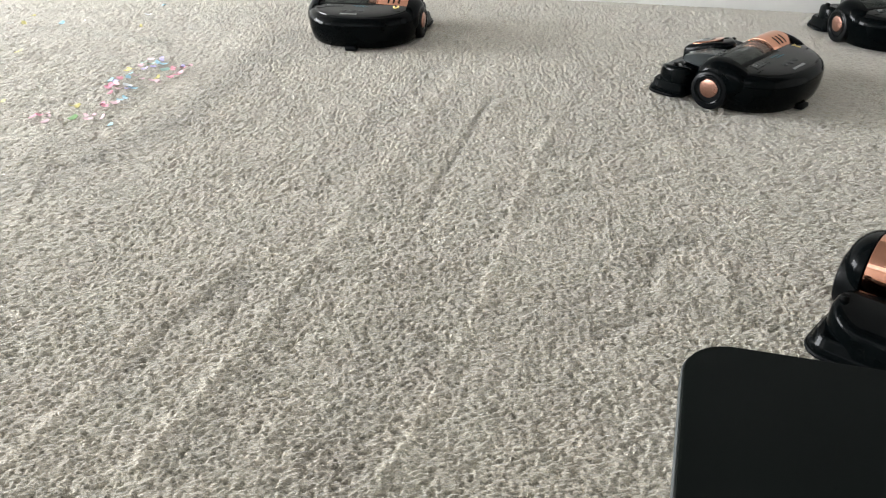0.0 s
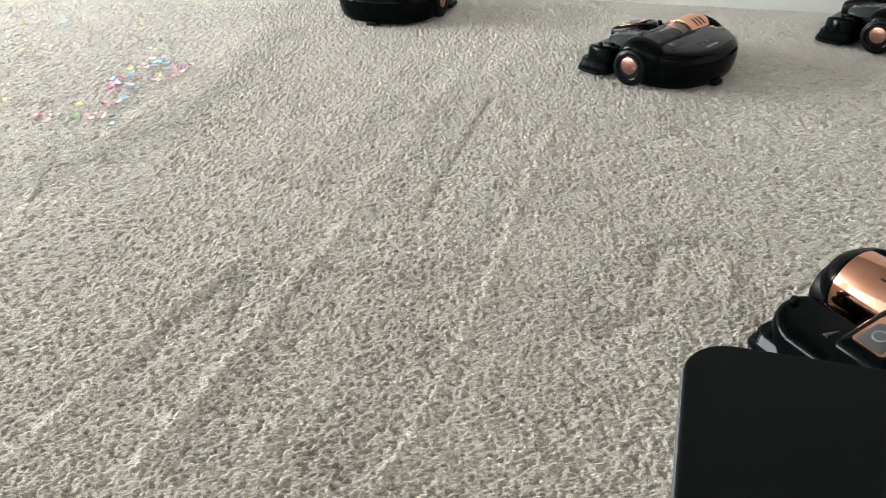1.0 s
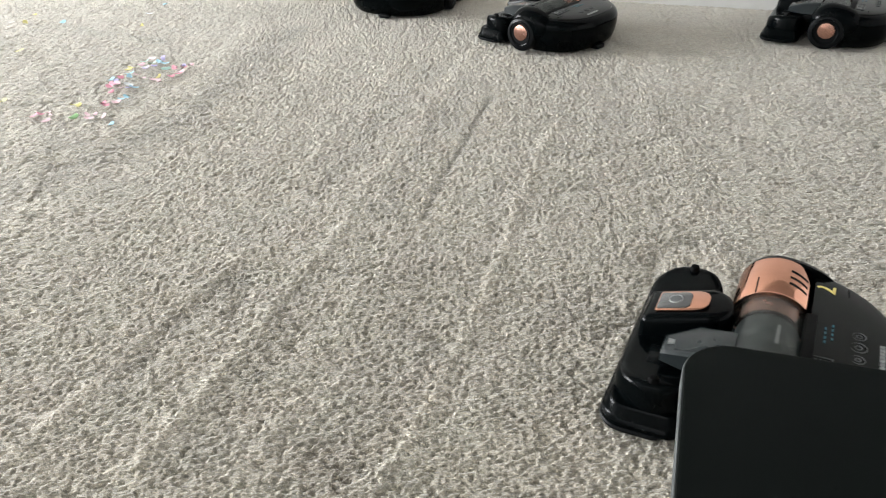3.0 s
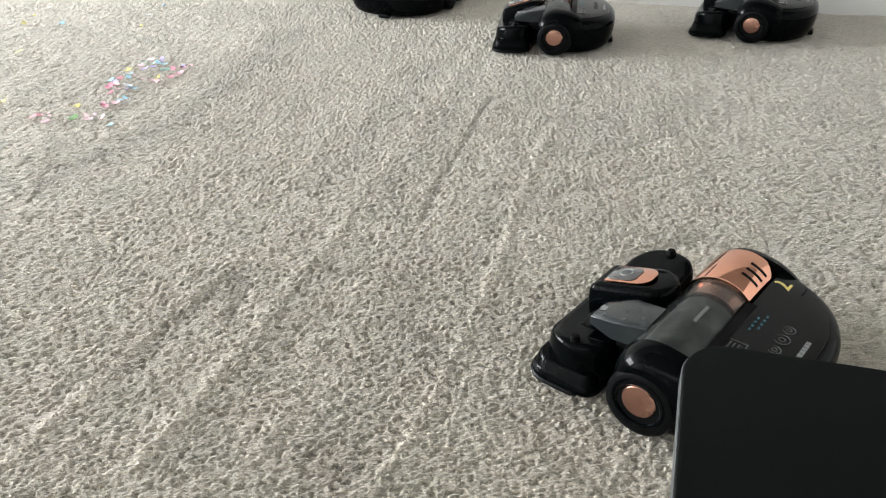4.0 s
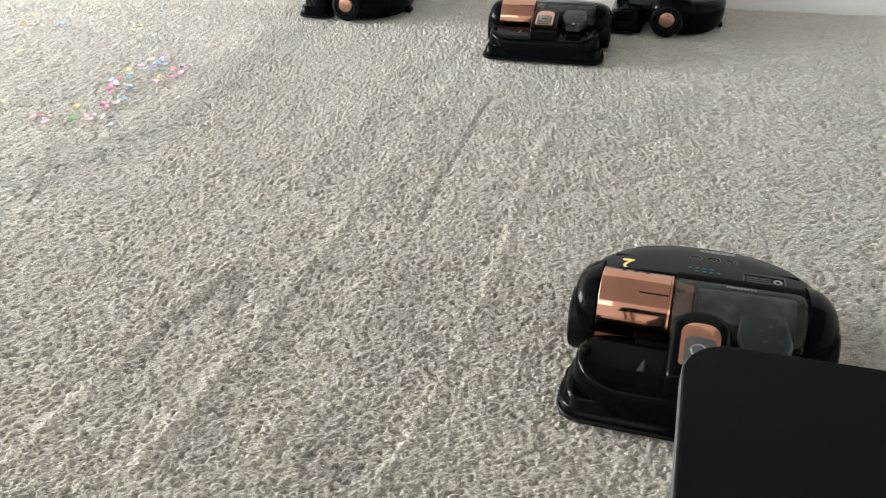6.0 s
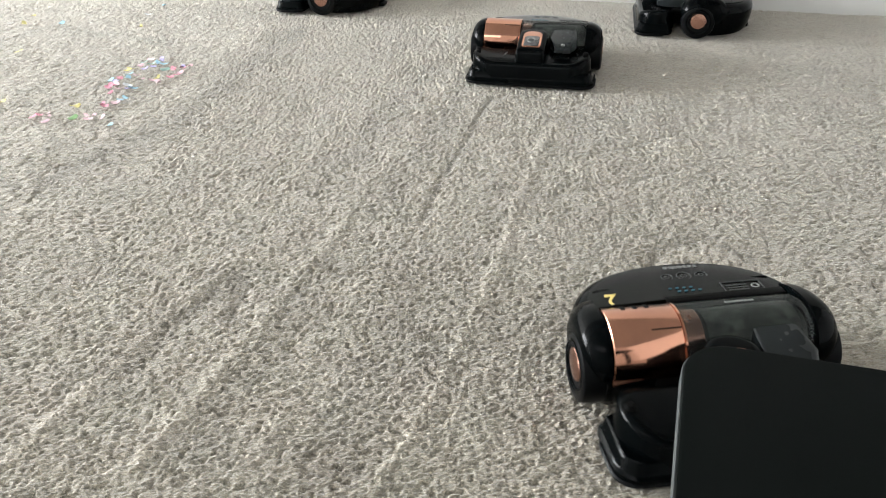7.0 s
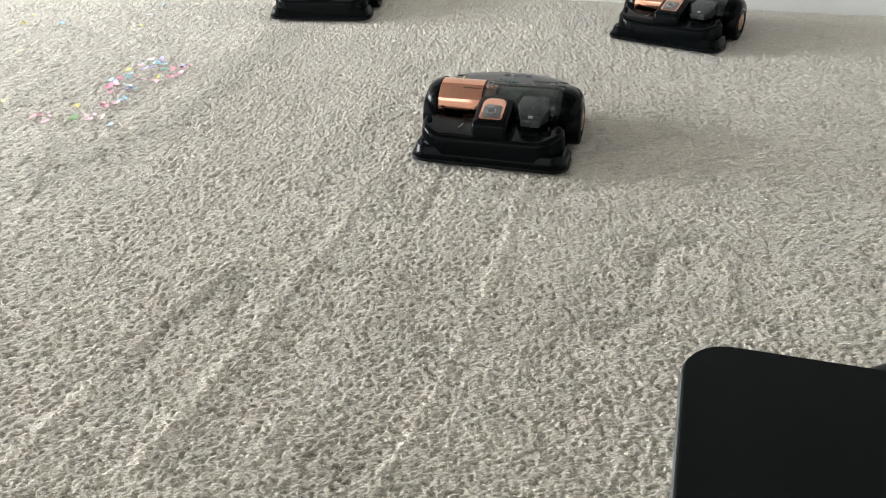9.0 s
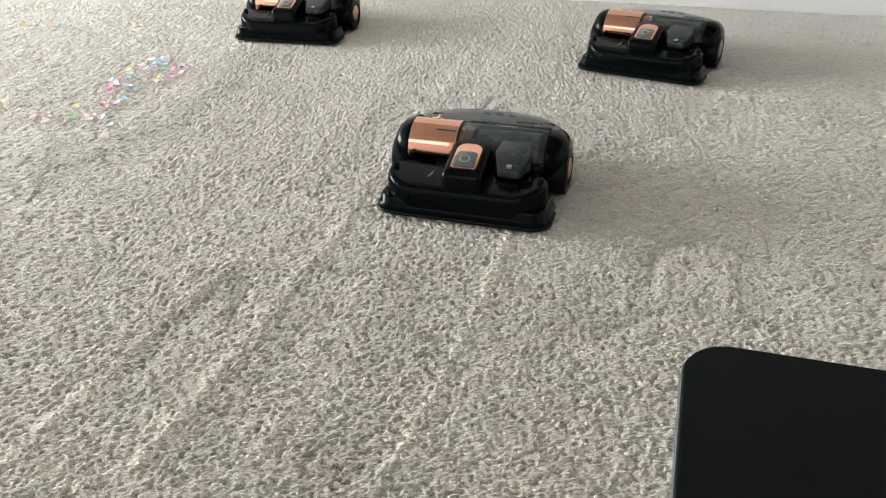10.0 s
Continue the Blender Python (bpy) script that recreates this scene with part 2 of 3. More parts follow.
# ------------------------------------------------------------------ the room
def carpet():
    """One sheet of pile; tufts are real relief where the robots drive."""
    fine_x = np.concatenate([np.arange(-1.95, -0.66, 0.0040), np.arange(-0.66, 0.62, 0.0019), np.arange(0.62, 1.80, 0.0040)])
    fine_y = [0.62]
    while fine_y[-1] < 3.4:
        fine_y.append(fine_y[-1] + 0.0018 + 0.0026 * (fine_y[-1] - 0.6))
    xs = np.concatenate([np.linspace(-8.0, -2.0, 14), fine_x, np.linspace(1.85, 5.0, 14)])
    ys = np.concatenate([np.linspace(-2.2, 0.58, 12), np.array(fine_y), np.linspace(3.45, 5.6, 10)])
    nx, ny = len(xs), len(ys)
    gx, gy = np.meshgrid(xs, ys)

    def lattice(cell, seed, aspect=1.0):
        g = np.random.default_rng(seed).random((int(14 / cell) + 3, int(16 / cell) + 3), dtype=np.float32)
        fx, fy = (gx + 9.6) / (cell * aspect), (gy + 7.2) / cell
        ix, iy = fx.astype(int), fy.astype(int)
        tx, ty = fx - ix, fy - iy
        tx, ty = tx * tx * (3 - 2 * tx), ty * ty * (3 - 2 * ty)
        return ((g[iy, ix] * (1 - tx) + g[iy, ix + 1] * tx) * (1 - ty) + (g[iy + 1, ix] * (1 - tx) + g[iy + 1, ix + 1] * tx) * ty) - 0.5


    def tufts(cell, seed):
        """Domes of yarn round scattered points, with valleys between them."""
        r = np.random.default_rng(seed)
        jx, jy = r.random((64, 64)), r.random((64, 64))
        jh = r.random((64, 64))
        fx, fy = (gx + 0.06 * gy) / (cell * 1.6) + 0.5 * np.sin(gy * 37), gy / (cell * 0.80) + 0.6 * np.sin(gx * 29)
        ix, iy = np.floor(fx).astype(int), np.floor(fy).astype(int)
        best, tall = np.full(gx.shape, 9.0), np.zeros(gx.shape)
        for a in (-1, 0, 1):
            for b in (-1, 0, 1):
                cx, cy = ix + a, iy + b
                k = ((cx * 7 + cy * 13) % 64, (cx * 29 + cy * 5 + cx * cy) % 64)
                d = (fx - cx - jx[k]) ** 2 + (fy - cy - jy[k]) ** 2
                near = d < best
                best, tall = np.where(near, d, best), np.where(near, jh[k], tall)
        return (1 - np.clip(best, 0, 1.2)) * (0.55 + 0.45 * tall) - 0.5

    near = np.clip((gx + 2.0) * 20, 0, 1) * np.clip((1.85 - gx) * 20, 0, 1) * np.clip((gy - 0.58) * 20, 0, 1) * np.clip((3.45 - gy) * 20, 0, 1)
    pits = np.clip(lattice(0.0050, 7, 1.7) + lattice(0.0038, 8, 1.7) - 0.12, 0, 1)
    gz = near * (0.0034 * tufts(0.0046, 11) + 0.0020 * lattice(0.0034, 1, 2.0) - 0.0095 * pits) + 0.0014 * lattice(0.012, 2, 1.6) + 0.0020 * lattice(0.05, 3) + 0.004 * lattice(0.22, 4)
    nap_shade = 0.14 * lattice(0.06, 21) + 0.20 * lattice(0.16, 22)
    ragged = 1 + 0.6 * lattice(0.03, 23) + 0.4 * lattice(0.09, 24)
    sway = 0.006 * lattice(0.05, 25) + 0.010 * lattice(0.2, 26)

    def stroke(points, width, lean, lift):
        """A mark brushed into the pile along a bent line: it paints the leaning pile's light or shade and raises or
        presses the tufts.
        """
        nonlocal gz, nap_shade
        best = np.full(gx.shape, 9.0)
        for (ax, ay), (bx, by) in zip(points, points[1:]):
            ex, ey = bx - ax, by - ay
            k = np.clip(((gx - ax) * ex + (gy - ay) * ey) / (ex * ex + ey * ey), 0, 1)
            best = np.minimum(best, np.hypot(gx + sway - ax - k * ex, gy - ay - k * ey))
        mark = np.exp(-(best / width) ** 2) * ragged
        nap_shade, gz = nap_shade + (1.5 if lean > 0 else 2.4) * lean * mark, gz + 0.5 * lift * mark

    # crests, coloured brighter as pile that catches the light
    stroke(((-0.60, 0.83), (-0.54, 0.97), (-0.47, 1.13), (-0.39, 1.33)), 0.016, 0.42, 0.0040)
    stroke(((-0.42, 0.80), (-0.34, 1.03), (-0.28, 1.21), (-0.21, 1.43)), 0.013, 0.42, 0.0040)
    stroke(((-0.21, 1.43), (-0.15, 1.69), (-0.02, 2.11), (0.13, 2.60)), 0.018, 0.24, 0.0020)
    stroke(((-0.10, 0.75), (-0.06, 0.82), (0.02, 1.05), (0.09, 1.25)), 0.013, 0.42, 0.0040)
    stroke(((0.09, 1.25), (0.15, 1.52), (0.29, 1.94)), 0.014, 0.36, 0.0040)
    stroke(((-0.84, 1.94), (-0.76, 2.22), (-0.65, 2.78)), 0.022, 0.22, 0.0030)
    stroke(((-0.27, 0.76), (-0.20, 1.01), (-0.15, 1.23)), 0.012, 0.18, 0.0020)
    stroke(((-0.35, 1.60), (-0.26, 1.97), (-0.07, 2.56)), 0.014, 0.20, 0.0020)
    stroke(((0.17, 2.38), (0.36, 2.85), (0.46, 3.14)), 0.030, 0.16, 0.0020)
    # furrows and lanes, coloured darker as pile turned from the light
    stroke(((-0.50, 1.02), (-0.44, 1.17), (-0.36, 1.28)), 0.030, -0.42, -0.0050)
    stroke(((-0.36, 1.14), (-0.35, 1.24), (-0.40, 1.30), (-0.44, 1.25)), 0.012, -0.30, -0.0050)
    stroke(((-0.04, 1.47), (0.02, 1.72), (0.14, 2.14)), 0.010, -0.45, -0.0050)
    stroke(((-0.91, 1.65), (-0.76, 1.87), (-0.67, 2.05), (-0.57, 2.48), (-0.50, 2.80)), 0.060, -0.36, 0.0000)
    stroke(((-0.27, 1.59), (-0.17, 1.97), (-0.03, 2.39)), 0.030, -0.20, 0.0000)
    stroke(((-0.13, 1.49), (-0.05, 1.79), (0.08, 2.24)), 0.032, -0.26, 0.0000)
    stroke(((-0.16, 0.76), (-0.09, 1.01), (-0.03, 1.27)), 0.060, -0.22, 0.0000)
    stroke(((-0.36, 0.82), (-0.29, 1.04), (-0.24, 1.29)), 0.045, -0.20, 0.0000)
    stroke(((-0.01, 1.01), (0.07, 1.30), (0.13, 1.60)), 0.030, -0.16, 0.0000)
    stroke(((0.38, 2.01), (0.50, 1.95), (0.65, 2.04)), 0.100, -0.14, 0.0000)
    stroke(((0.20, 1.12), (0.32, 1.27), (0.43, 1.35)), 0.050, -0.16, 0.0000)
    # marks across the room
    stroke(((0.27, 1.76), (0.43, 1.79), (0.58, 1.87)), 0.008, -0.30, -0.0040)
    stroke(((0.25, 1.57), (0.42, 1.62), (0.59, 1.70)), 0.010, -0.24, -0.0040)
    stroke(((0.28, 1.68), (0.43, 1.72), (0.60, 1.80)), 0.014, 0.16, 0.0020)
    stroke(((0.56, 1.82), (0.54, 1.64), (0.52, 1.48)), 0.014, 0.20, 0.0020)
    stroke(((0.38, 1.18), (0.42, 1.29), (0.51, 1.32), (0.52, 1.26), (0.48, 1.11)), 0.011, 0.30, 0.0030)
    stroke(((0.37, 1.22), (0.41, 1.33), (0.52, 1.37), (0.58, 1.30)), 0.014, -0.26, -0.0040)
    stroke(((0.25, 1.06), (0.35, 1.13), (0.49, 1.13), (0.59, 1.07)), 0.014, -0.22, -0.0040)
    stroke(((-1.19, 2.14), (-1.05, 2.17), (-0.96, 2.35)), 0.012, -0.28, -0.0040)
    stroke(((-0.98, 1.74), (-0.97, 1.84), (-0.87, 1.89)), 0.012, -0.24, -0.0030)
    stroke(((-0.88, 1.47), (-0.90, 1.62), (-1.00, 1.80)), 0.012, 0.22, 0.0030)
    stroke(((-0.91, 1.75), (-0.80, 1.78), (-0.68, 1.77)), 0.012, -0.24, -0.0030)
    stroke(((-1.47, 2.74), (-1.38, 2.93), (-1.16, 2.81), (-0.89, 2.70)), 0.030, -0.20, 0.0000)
    co = np.stack([gx, gy, gz - 0.002], -1).reshape(-1, 3).astype(np.float32)
    i = np.arange(nx * ny).reshape(ny, nx)
    quads = np.stack([i[:-1, :-1], i[:-1, 1:], i[1:, 1:], i[1:, :-1]], -1).reshape(-1, 4)
    me = bpy.data.meshes.new("carpet")
    me.vertices.add(len(co)), me.vertices.foreach_set("co", co.ravel())
    me.loops.add(quads.size), me.loops.foreach_set("vertex_index", quads.ravel().astype(np.int32))
    me.polygons.add(len(quads)), me.polygons.foreach_set("loop_start", (np.arange(len(quads)) * 4).astype(np.int32))
    me.polygons.foreach_set("use_smooth", np.ones(len(quads), bool))
    me.update(calc_edges=True)
    me.attributes.new("nap_shade", "FLOAT", "POINT").data.foreach_set("value", np.clip(nap_shade, -1, 1).ravel().astype(np.float32))
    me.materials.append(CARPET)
    return tagged(new("floor", me), "beige-grey cut-pile carpet with brushed lanes and tufts", "floor", kind="structure")


def placed(ob):
    ob.matrix_world = pose(0, 0, 0, 0, 0, YAW)
    return ob


def wall(name, axis, where, lo, hi, outward, opening=None):
    """A wall 12 cm thick, in room coordinates; opening: (from, to, sill, head)."""
    bms = []

    def piece(a, b, z0, z1):
        c, d = sorted((where, where + outward * 0.12))
        bms.append(box(a, b, c, d, z0, z1) if axis == "u" else box(c, d, a, b, z0, z1))
    if opening:
        a, b, s, t = opening
        piece(lo, a, -0.05, TOP), piece(b, hi, -0.05, TOP), piece(a, b, -0.05, s), piece(a, b, t, TOP)
    else:
        piece(lo, hi, -0.05, TOP)
    ob = placed(new(name, finish(merged(*bms), WALL)))
    return tagged(ob, "plain white painted wall", "wall", kind="structure")


def window(name, axis, where, outward, a, b, s, t):
    ob = placed(new(name))
    tagged(ob, "white framed window letting in daylight", "window", kind="structure")
    c, d = sorted((where + outward * 0.07, where + outward * 0.11))

    def bar(nm, p, q, z0, z1, mat=TRIM, inner=0.0):
        e, f = c + inner, d - inner
        part(nm, box(p, q, e, f, z0, z1) if axis == "u" else box(e, f, p, q, z0, z1), mat, ob)
    bar("window_frame", a, a + 0.05, s, t), bar("window_frame", b - 0.05, b, s, t)
    bar("window_frame", a + 0.05, b - 0.05, s, s + 0.05), bar("window_frame", a + 0.05, b - 0.05, t - 0.05, t)
    bar("window_frame", (a + b) / 2 - 0.02, (a + b) / 2 + 0.02, s + 0.05, t - 0.05)


def room():
    carpet()
    wall("wall_north", "u", NORTH, WEST - 0.12, EAST + 0.12, 1)
    wall("wall_east", "v", EAST, SOUTH, NORTH, 1)
    wall("wall_west", "v", WEST, SOUTH, NORTH, -1, (-0.6, 2.9, 0.5, 2.3))
    wall("wall_south", "u", SOUTH, WEST - 0.12, EAST + 0.12, -1, (-2.6, 0.0, 1.48, 2.38))
    window("window_1", "v", WEST, -1, -0.6, 2.9, 0.5, 2.3)
    window("window_2", "u", SOUTH, -1, -2.6, 0.0, 1.48, 2.38)
    tagged(placed(new("ceiling", finish(box(WEST - 0.12, EAST + 0.12, SOUTH - 0.12, NORTH + 0.12, TOP, TOP + 0.1), CEILING))),
           "plain ceiling with its shade put into a darker grey", "ceiling", kind="structure")
    b = box(WEST, EAST, NORTH - 0.014, NORTH, -0.02, 0.095, 0.004)
    tagged(placed(new("baseboard", finish(b, TRIM))), "white painted baseboard along the wall", "baseboard", kind="structure")


room()


# ------------------------------------------------------------------ robot vacuum
def body_outline(d):
    """Flat in front, round behind, moved inwards by d."""
    out = []
    for i in range(72):
        a = 2 * math.pi * i / 72
        c, s = math.cos(a), math.sin(a)
        n = 2.45 if s >= 0 else 6.0
        w, q = 0.180 - d, (0.176 if s >= 0 else 0.058) - d
        out.append((w * math.copysign(abs(c) ** (2 / n), c), q * math.copysign(abs(s) ** (2 / n), s)))
    return out


def trough(d):
    """The outline of the upper shell, cut back where the cylinder lies."""
    return [(x, max(y, 0.047)) for x, y in body_outline(d)]


def deck_z(x, y):
    """The deck falls gently to the rear and to the sides."""
    return -0.015 * max(0.0, y / 0.18) ** 1.5 - 0.005 * (x / 0.18) ** 2


def robot_vacuum(label, number, number_label):
    ob = new("robot_vacuum")
    tagged(ob, label, "robot vacuum", "robot vacuums on the carpet")
    ob.scale = (1.025, 1.01, 1.0)
    body = part("body", merged(slab(body_outline, [(0.005, 0.030), (0.007, 0.018), (0.016, 0.010), (0.034, 0.004), (0.060, 0.0), (0.078, 0.0), (0.080, 0.004)]),
                               slab(trough, [(0.079, 0.0), (0.090, 0.001, 0.5), (0.102, 0.004, 0.8), (0.110, 0.010, 1), (0.115, 0.020, 1)], deck_z)), SHELL, ob)
    part("top_deck", slab(lambda d: trough(d + 0.018), [(0.112, 0.0, 1), (0.1170, 0.002, 1), (0.1185, 0.008, 1), (0.1195, 0.03, 1), (0.1200, 0.05, 1)], deck_z),
         DECK, body, "smoky gloss black top deck")
    # raised cylinder across the front
    cyl = (0, -0.003, 0.078)
    part("copper_cover", turned([(-0.147, 0.050), (-0.146, 0.0555), (-0.1445, 0.057), (-0.049, 0.057), (-0.047, 0.056)], "x", cyl, 56), COPPER, body, "polished copper cylinder cover")
    part("trim_ring", turned([(-0.047, 0.056), (-0.0465, 0.0575), (-0.044, 0.0575), (-0.0435, 0.055)], "x", cyl, 56), COPPER, body)
    for i in range(3):
        x = -0.116 + 0.017 * i
        part("vent_slot", arc_bar(x - 0.003, x + 0.003, 14, 44, 0.054, 0.0572, cyl), DARK, body)
    b = box(-0.090, -0.048, -0.0010, 0.0010, -0.002, 0.0006)
    bmesh.ops.transform(b, matrix=pose(0, cyl[1] - 0.0566 * math.sin(radians(30)), cyl[2] + 0.0566 * math.cos(radians(30)), 30), verts=b.verts)
    part("cover_seam", b, DARK, body)
    bin_ob = part("dust_bin", turned([(-0.043, 0.047), (-0.0425, 0.0545), (-0.040, 0.0555), (0.124, 0.0555), (0.134, 0.054), (0.140, 0.050), (0.142, 0.043)], "x", cyl, 48), CLEAR, body, "smoky clear plastic dust bin")
    part("bin_core", turned([(-0.012, 0.030), (-0.008, 0.044), (0.060, 0.046), (0.124, 0.046), (0.136, 0.036)], "x", cyl, 32), CORE, bin_ob)
    # added copper cone that stands for the cover's reddish reflection in the bin
    part("copper_reflection", turned([(-0.041, 0.028), (-0.040, 0.050), (-0.015, 0.047), (-0.012, 0.030)], "x", cyl, 32), CAPMETAL, bin_ob)
    part("bin_gap", box(-0.040, 0.138, 0.040, 0.056, 0.090, 0.1175, 0.002), DARK, body)
    for s, nm in ((1, "end_housing"), (-1, "end_housing")):
        x0 = 0.139 if s > 0 else 0.146
        prof = [(x0, 0.052), (x0 + 0.002, 0.0568), (0.152, 0.0562), (0.160, 0.0540), (0.168, 0.0500), (0.175, 0.0440), (0.180, 0.0370), (0.182, 0.0320)]
        b = turned([(s * a, r) for a, r in prof], "x", (0, -0.003, 0.076), 44)
        for v in b.verts:
            if v.co.y > 0:
                v.co.y *= 1.7
        part(nm, b, SHELL, body)
        wheel = part("wheel", turned([(s * a, r) for a, r in ((0.150, 0.048), (0.152, 0.0515), (0.176, 0.0515), (0.183, 0.049), (0.1855, 0.044), (0.1855, 0.034), (0.183, 0.031))], "x", (0, -0.006, 0.0515), 40), RUBBER, ob)
        part("hub_cap", turned([(s * a, r) for a, r in ((0.178, 0.0250), (0.1835, 0.0250), (0.1855, 0.0235), (0.1875, 0.015), (0.1882, 0.003))], "x", (0, -0.006, 0.058), 32), CAPMETAL, wheel, "satin copper hub cap")
        part("wheel_rim", ring_on((s * 0.183, -0.006, 0.056), 0.037, 0.0035, "x", 36), SHELL, wheel)
    # brush head in front
    head = part("brush_head", slab(lambda d: shrunk(-0.1755, 0.1755, -0.196, -0.080, (0.022, 0.022, 0.036, 0.036), d),
                                   [(0.004, 0.012), (0.006, 0.004), (0.011, 0.0), (0.017, 0.0), (0.020, 0.003), (0.023, 0.0055), (0.036, 0.008), (0.040, 0.012)]), SHELL, ob)
    part("head_lip", slab(lambda d: shrunk(-0.179, 0.179, -0.198, -0.100, (0.02, 0.02, 0.038, 0.038), d), [(0.003, 0.004), (0.005, 0.001), (0.009, 0.0), (0.0115, 0.002)]), RUBBER, head)

    def lean(x, y):
        """Top of the head: low in the middle, high at the ends."""
        front = 0.056 + 0.024 * min(abs(x) / 0.155, 1.0) ** 2
        back = 0.067 + 0.016 * min(abs(x) / 0.145, 1.0) ** 4
        return front + (back - front) * min(max((y + 0.186) / 0.085, 0.0), 1.0)
    part("head_cover", slab(lambda d: shrunk(-0.164, 0.164, -0.1905, -0.074, (0.050, 0.050, 0.062, 0.062), d, 8),
                            [(0.022, 0.0), (-0.012, 0.003, 1), (-0.005, 0.0055, 1), (-0.0015, 0.009, 1), (0.0, 0.014, 1), (0.0003, 0.018, 1)], lean), SHELL, head)
    part("head_recess", slab(lambda d: shrunk(-0.128, 0.128, -0.160, -0.084, (0.03, 0.03, 0.045, 0.045), d, 8), [(-0.008, 0.0, 1), (-0.0005, 0.001, 1), (0.0008, 0.003, 1)], lean), MATTE, head)
    for s in (-1, 1):
        part("bumper_peg", turned([(0.060, 0.008), (0.083, 0.0075), (0.088, 0.006), (0.089, 0.003)], "z", (s * 0.147, -0.129, 0), 14), DARK, head)
    lat = box(-0.086, -0.066, -0.148, -0.112, 0.058, 0.0775, 0.002)
    for v in lat.verts:
        if v.co.z > 0.070 and v.co.x < -0.076:
            v.co.z -= 0.006
    part("latch", lat, GREY, head)
    part("latch", box(0.060, 0.105, -0.150, -0.118, 0.056, 0.0760, 0.003), MATTE, head)
    part("neck", box(-0.085, 0.085, -0.100, -0.045, 0.020, 0.062, 0.004), DARK, ob)
    # camera housing, rising to the rear
    rise = lambda x, y: 0.026 * min(max((y + 0.170) / 0.085, 0.0), 1.0) ** 0.8
    house = part("camera_housing", slab(lambda d: shrunk(-0.040, 0.040, -0.176, -0.050, (0.038, 0.038, 0.010, 0.010), d, 8),
                                        [(0.048, -0.002), (0.060, -0.001), (0.090, 0.0, 1), (0.097, 0.003, 1), (0.0995, 0.007, 1), (0.1005, 0.013, 1)], rise), SHELL, ob)
    part("camera_trim", slab(lambda d: shrunk(-0.0255, 0.0255, -0.158, -0.087, (0.020, 0.020, 0.004, 0.004), d, 8),
                             [(0.098, 0.0, 1), (0.1022, 0.0, 1), (0.1026, 0.001, 1)], rise), COPPER, house, "copper trim round the camera")
    glass = part("camera_window", slab(lambda d: shrunk(-0.0205, 0.0205, -0.157, -0.112, (0.010, 0.010, 0.003, 0.003), d, 6),
                                       [(0.100, 0.0, 1), (0.1034, 0.0, 1), (0.1038, 0.001, 1)], rise), LENS, house, "grey glass camera window")
    b = ring_on((0, 0, 0), 0.0095, 0.0009)
    bmesh.ops.transform(b, matrix=pose(-0.002, -0.134, 0.1038 + rise(0, -0.134), 17), verts=b.verts)
    part("lens_ring", b, SILVER, glass)
    b = turned([(-0.001, 0.009), (0.0008, 0.008), (0.0012, 0.004)], "z", (0, 0, 0), 24)
    bmesh.ops.transform(b, matrix=pose(-0.002, -0.134, 0.1038 + rise(0, -0.134), 17), verts=b.verts)
    part("lens", b, PRINT, glass)
    # handle of the bin
    grip_out = lambda d: [(x, y) for x, y in ((0.050 + d, -0.040), (0.046 + d, -0.088), (0.062 + d, -0.132 + d), (0.104 - d, -0.132 + d), (0.118 - d, -0.088), (0.112 - d, -0.040))]
    slope = lambda x, y: 0.022 * min(max((y + 0.132) / 0.06, 0.0), 1.0)
    grip = part("bin_handle", slab(grip_out, [(0.080, 0.006), (0.084, 0.0), (0.096, 0.0, 1), (0.0985, 0.002, 1), (0.0995, 0.006, 1)], slope), GREY, ob, "dark grey bin handle")
    part("icon", box(0.078, 0.088, -0.126, -0.117, 0.098, 0.1050, 0.0), SILVER, grip)
    part("neck", box(0.055, 0.110, -0.085, -0.02, 0.060, 0.084, 0.003), DARK, ob)
    # prints on the deck
    def top(x, y):
        """Height of the deck's skin."""
        d = 0.181 * (1 - ((abs(x) / 0.181) ** 2.45 + (max(y, 0) / 0.181) ** 2.45) ** (1 / 2.45))
        return float(np.interp(d, (0.018, 0.026, 0.048, 0.068), (0.117, 0.1185, 0.1195, 0.1200))) - 0.0005 + deck_z(x, y)

    x = 0.084
    for a, b_, c, d in ((0.054, 0.114, 0.053, 0.0545), (0.054, 0.114, 0.0795, 0.081), (0.054, 0.0555, 0.0545, 0.0795), (0.1125, 0.114, 0.0545, 0.0795)):
        part("label_frame", box(a, b_, c, d, top(x, 0.07) - 0.003, top(x, 0.07) + 0.0012), PRINT, body)
    part("label_seal", ring_on((0.103, 0.066, top(x, 0.07) + 0.0003), 0.0050, 0.0014), SILVER, body)
    for i in range(3):
        part("label_line", box(0.060, 0.092, 0.058 + 0.006 * i, 0.060 + 0.006 * i, top(x, 0.07) - 0.003, top(x, 0.07) + 0.0010), PRINT, body)
    for bx, r in ((0.038, 0.0085), (0.011, 0.0105), (-0.015, 0.0085)):
        btn = part("button", ring_on((bx, 0.110, top(bx, 0.110) + 0.0003), r, 0.0008), PRINT, body)
        part("button_mark", ring_on((bx, 0.110, top(bx, 0.110) + 0.0003), r * 0.4, 0.0008), PRINT, btn)
    for i in range(7):
        bx = -0.010 + 0.0078 * i
        part("brand_bar", box(bx, bx + 0.0062, 0.1365, 0.1430, top(bx, 0.14) - 0.004, top(bx, 0.14) + 0.0014), SILVER, body)
    for i in range(5):
        for j in range(2):
            if (i, j) in ((0, 1), (4, 0)):
                continue
            dx, dy = 0.017 - 0.0105 * i, 0.066 + 0.009 * j
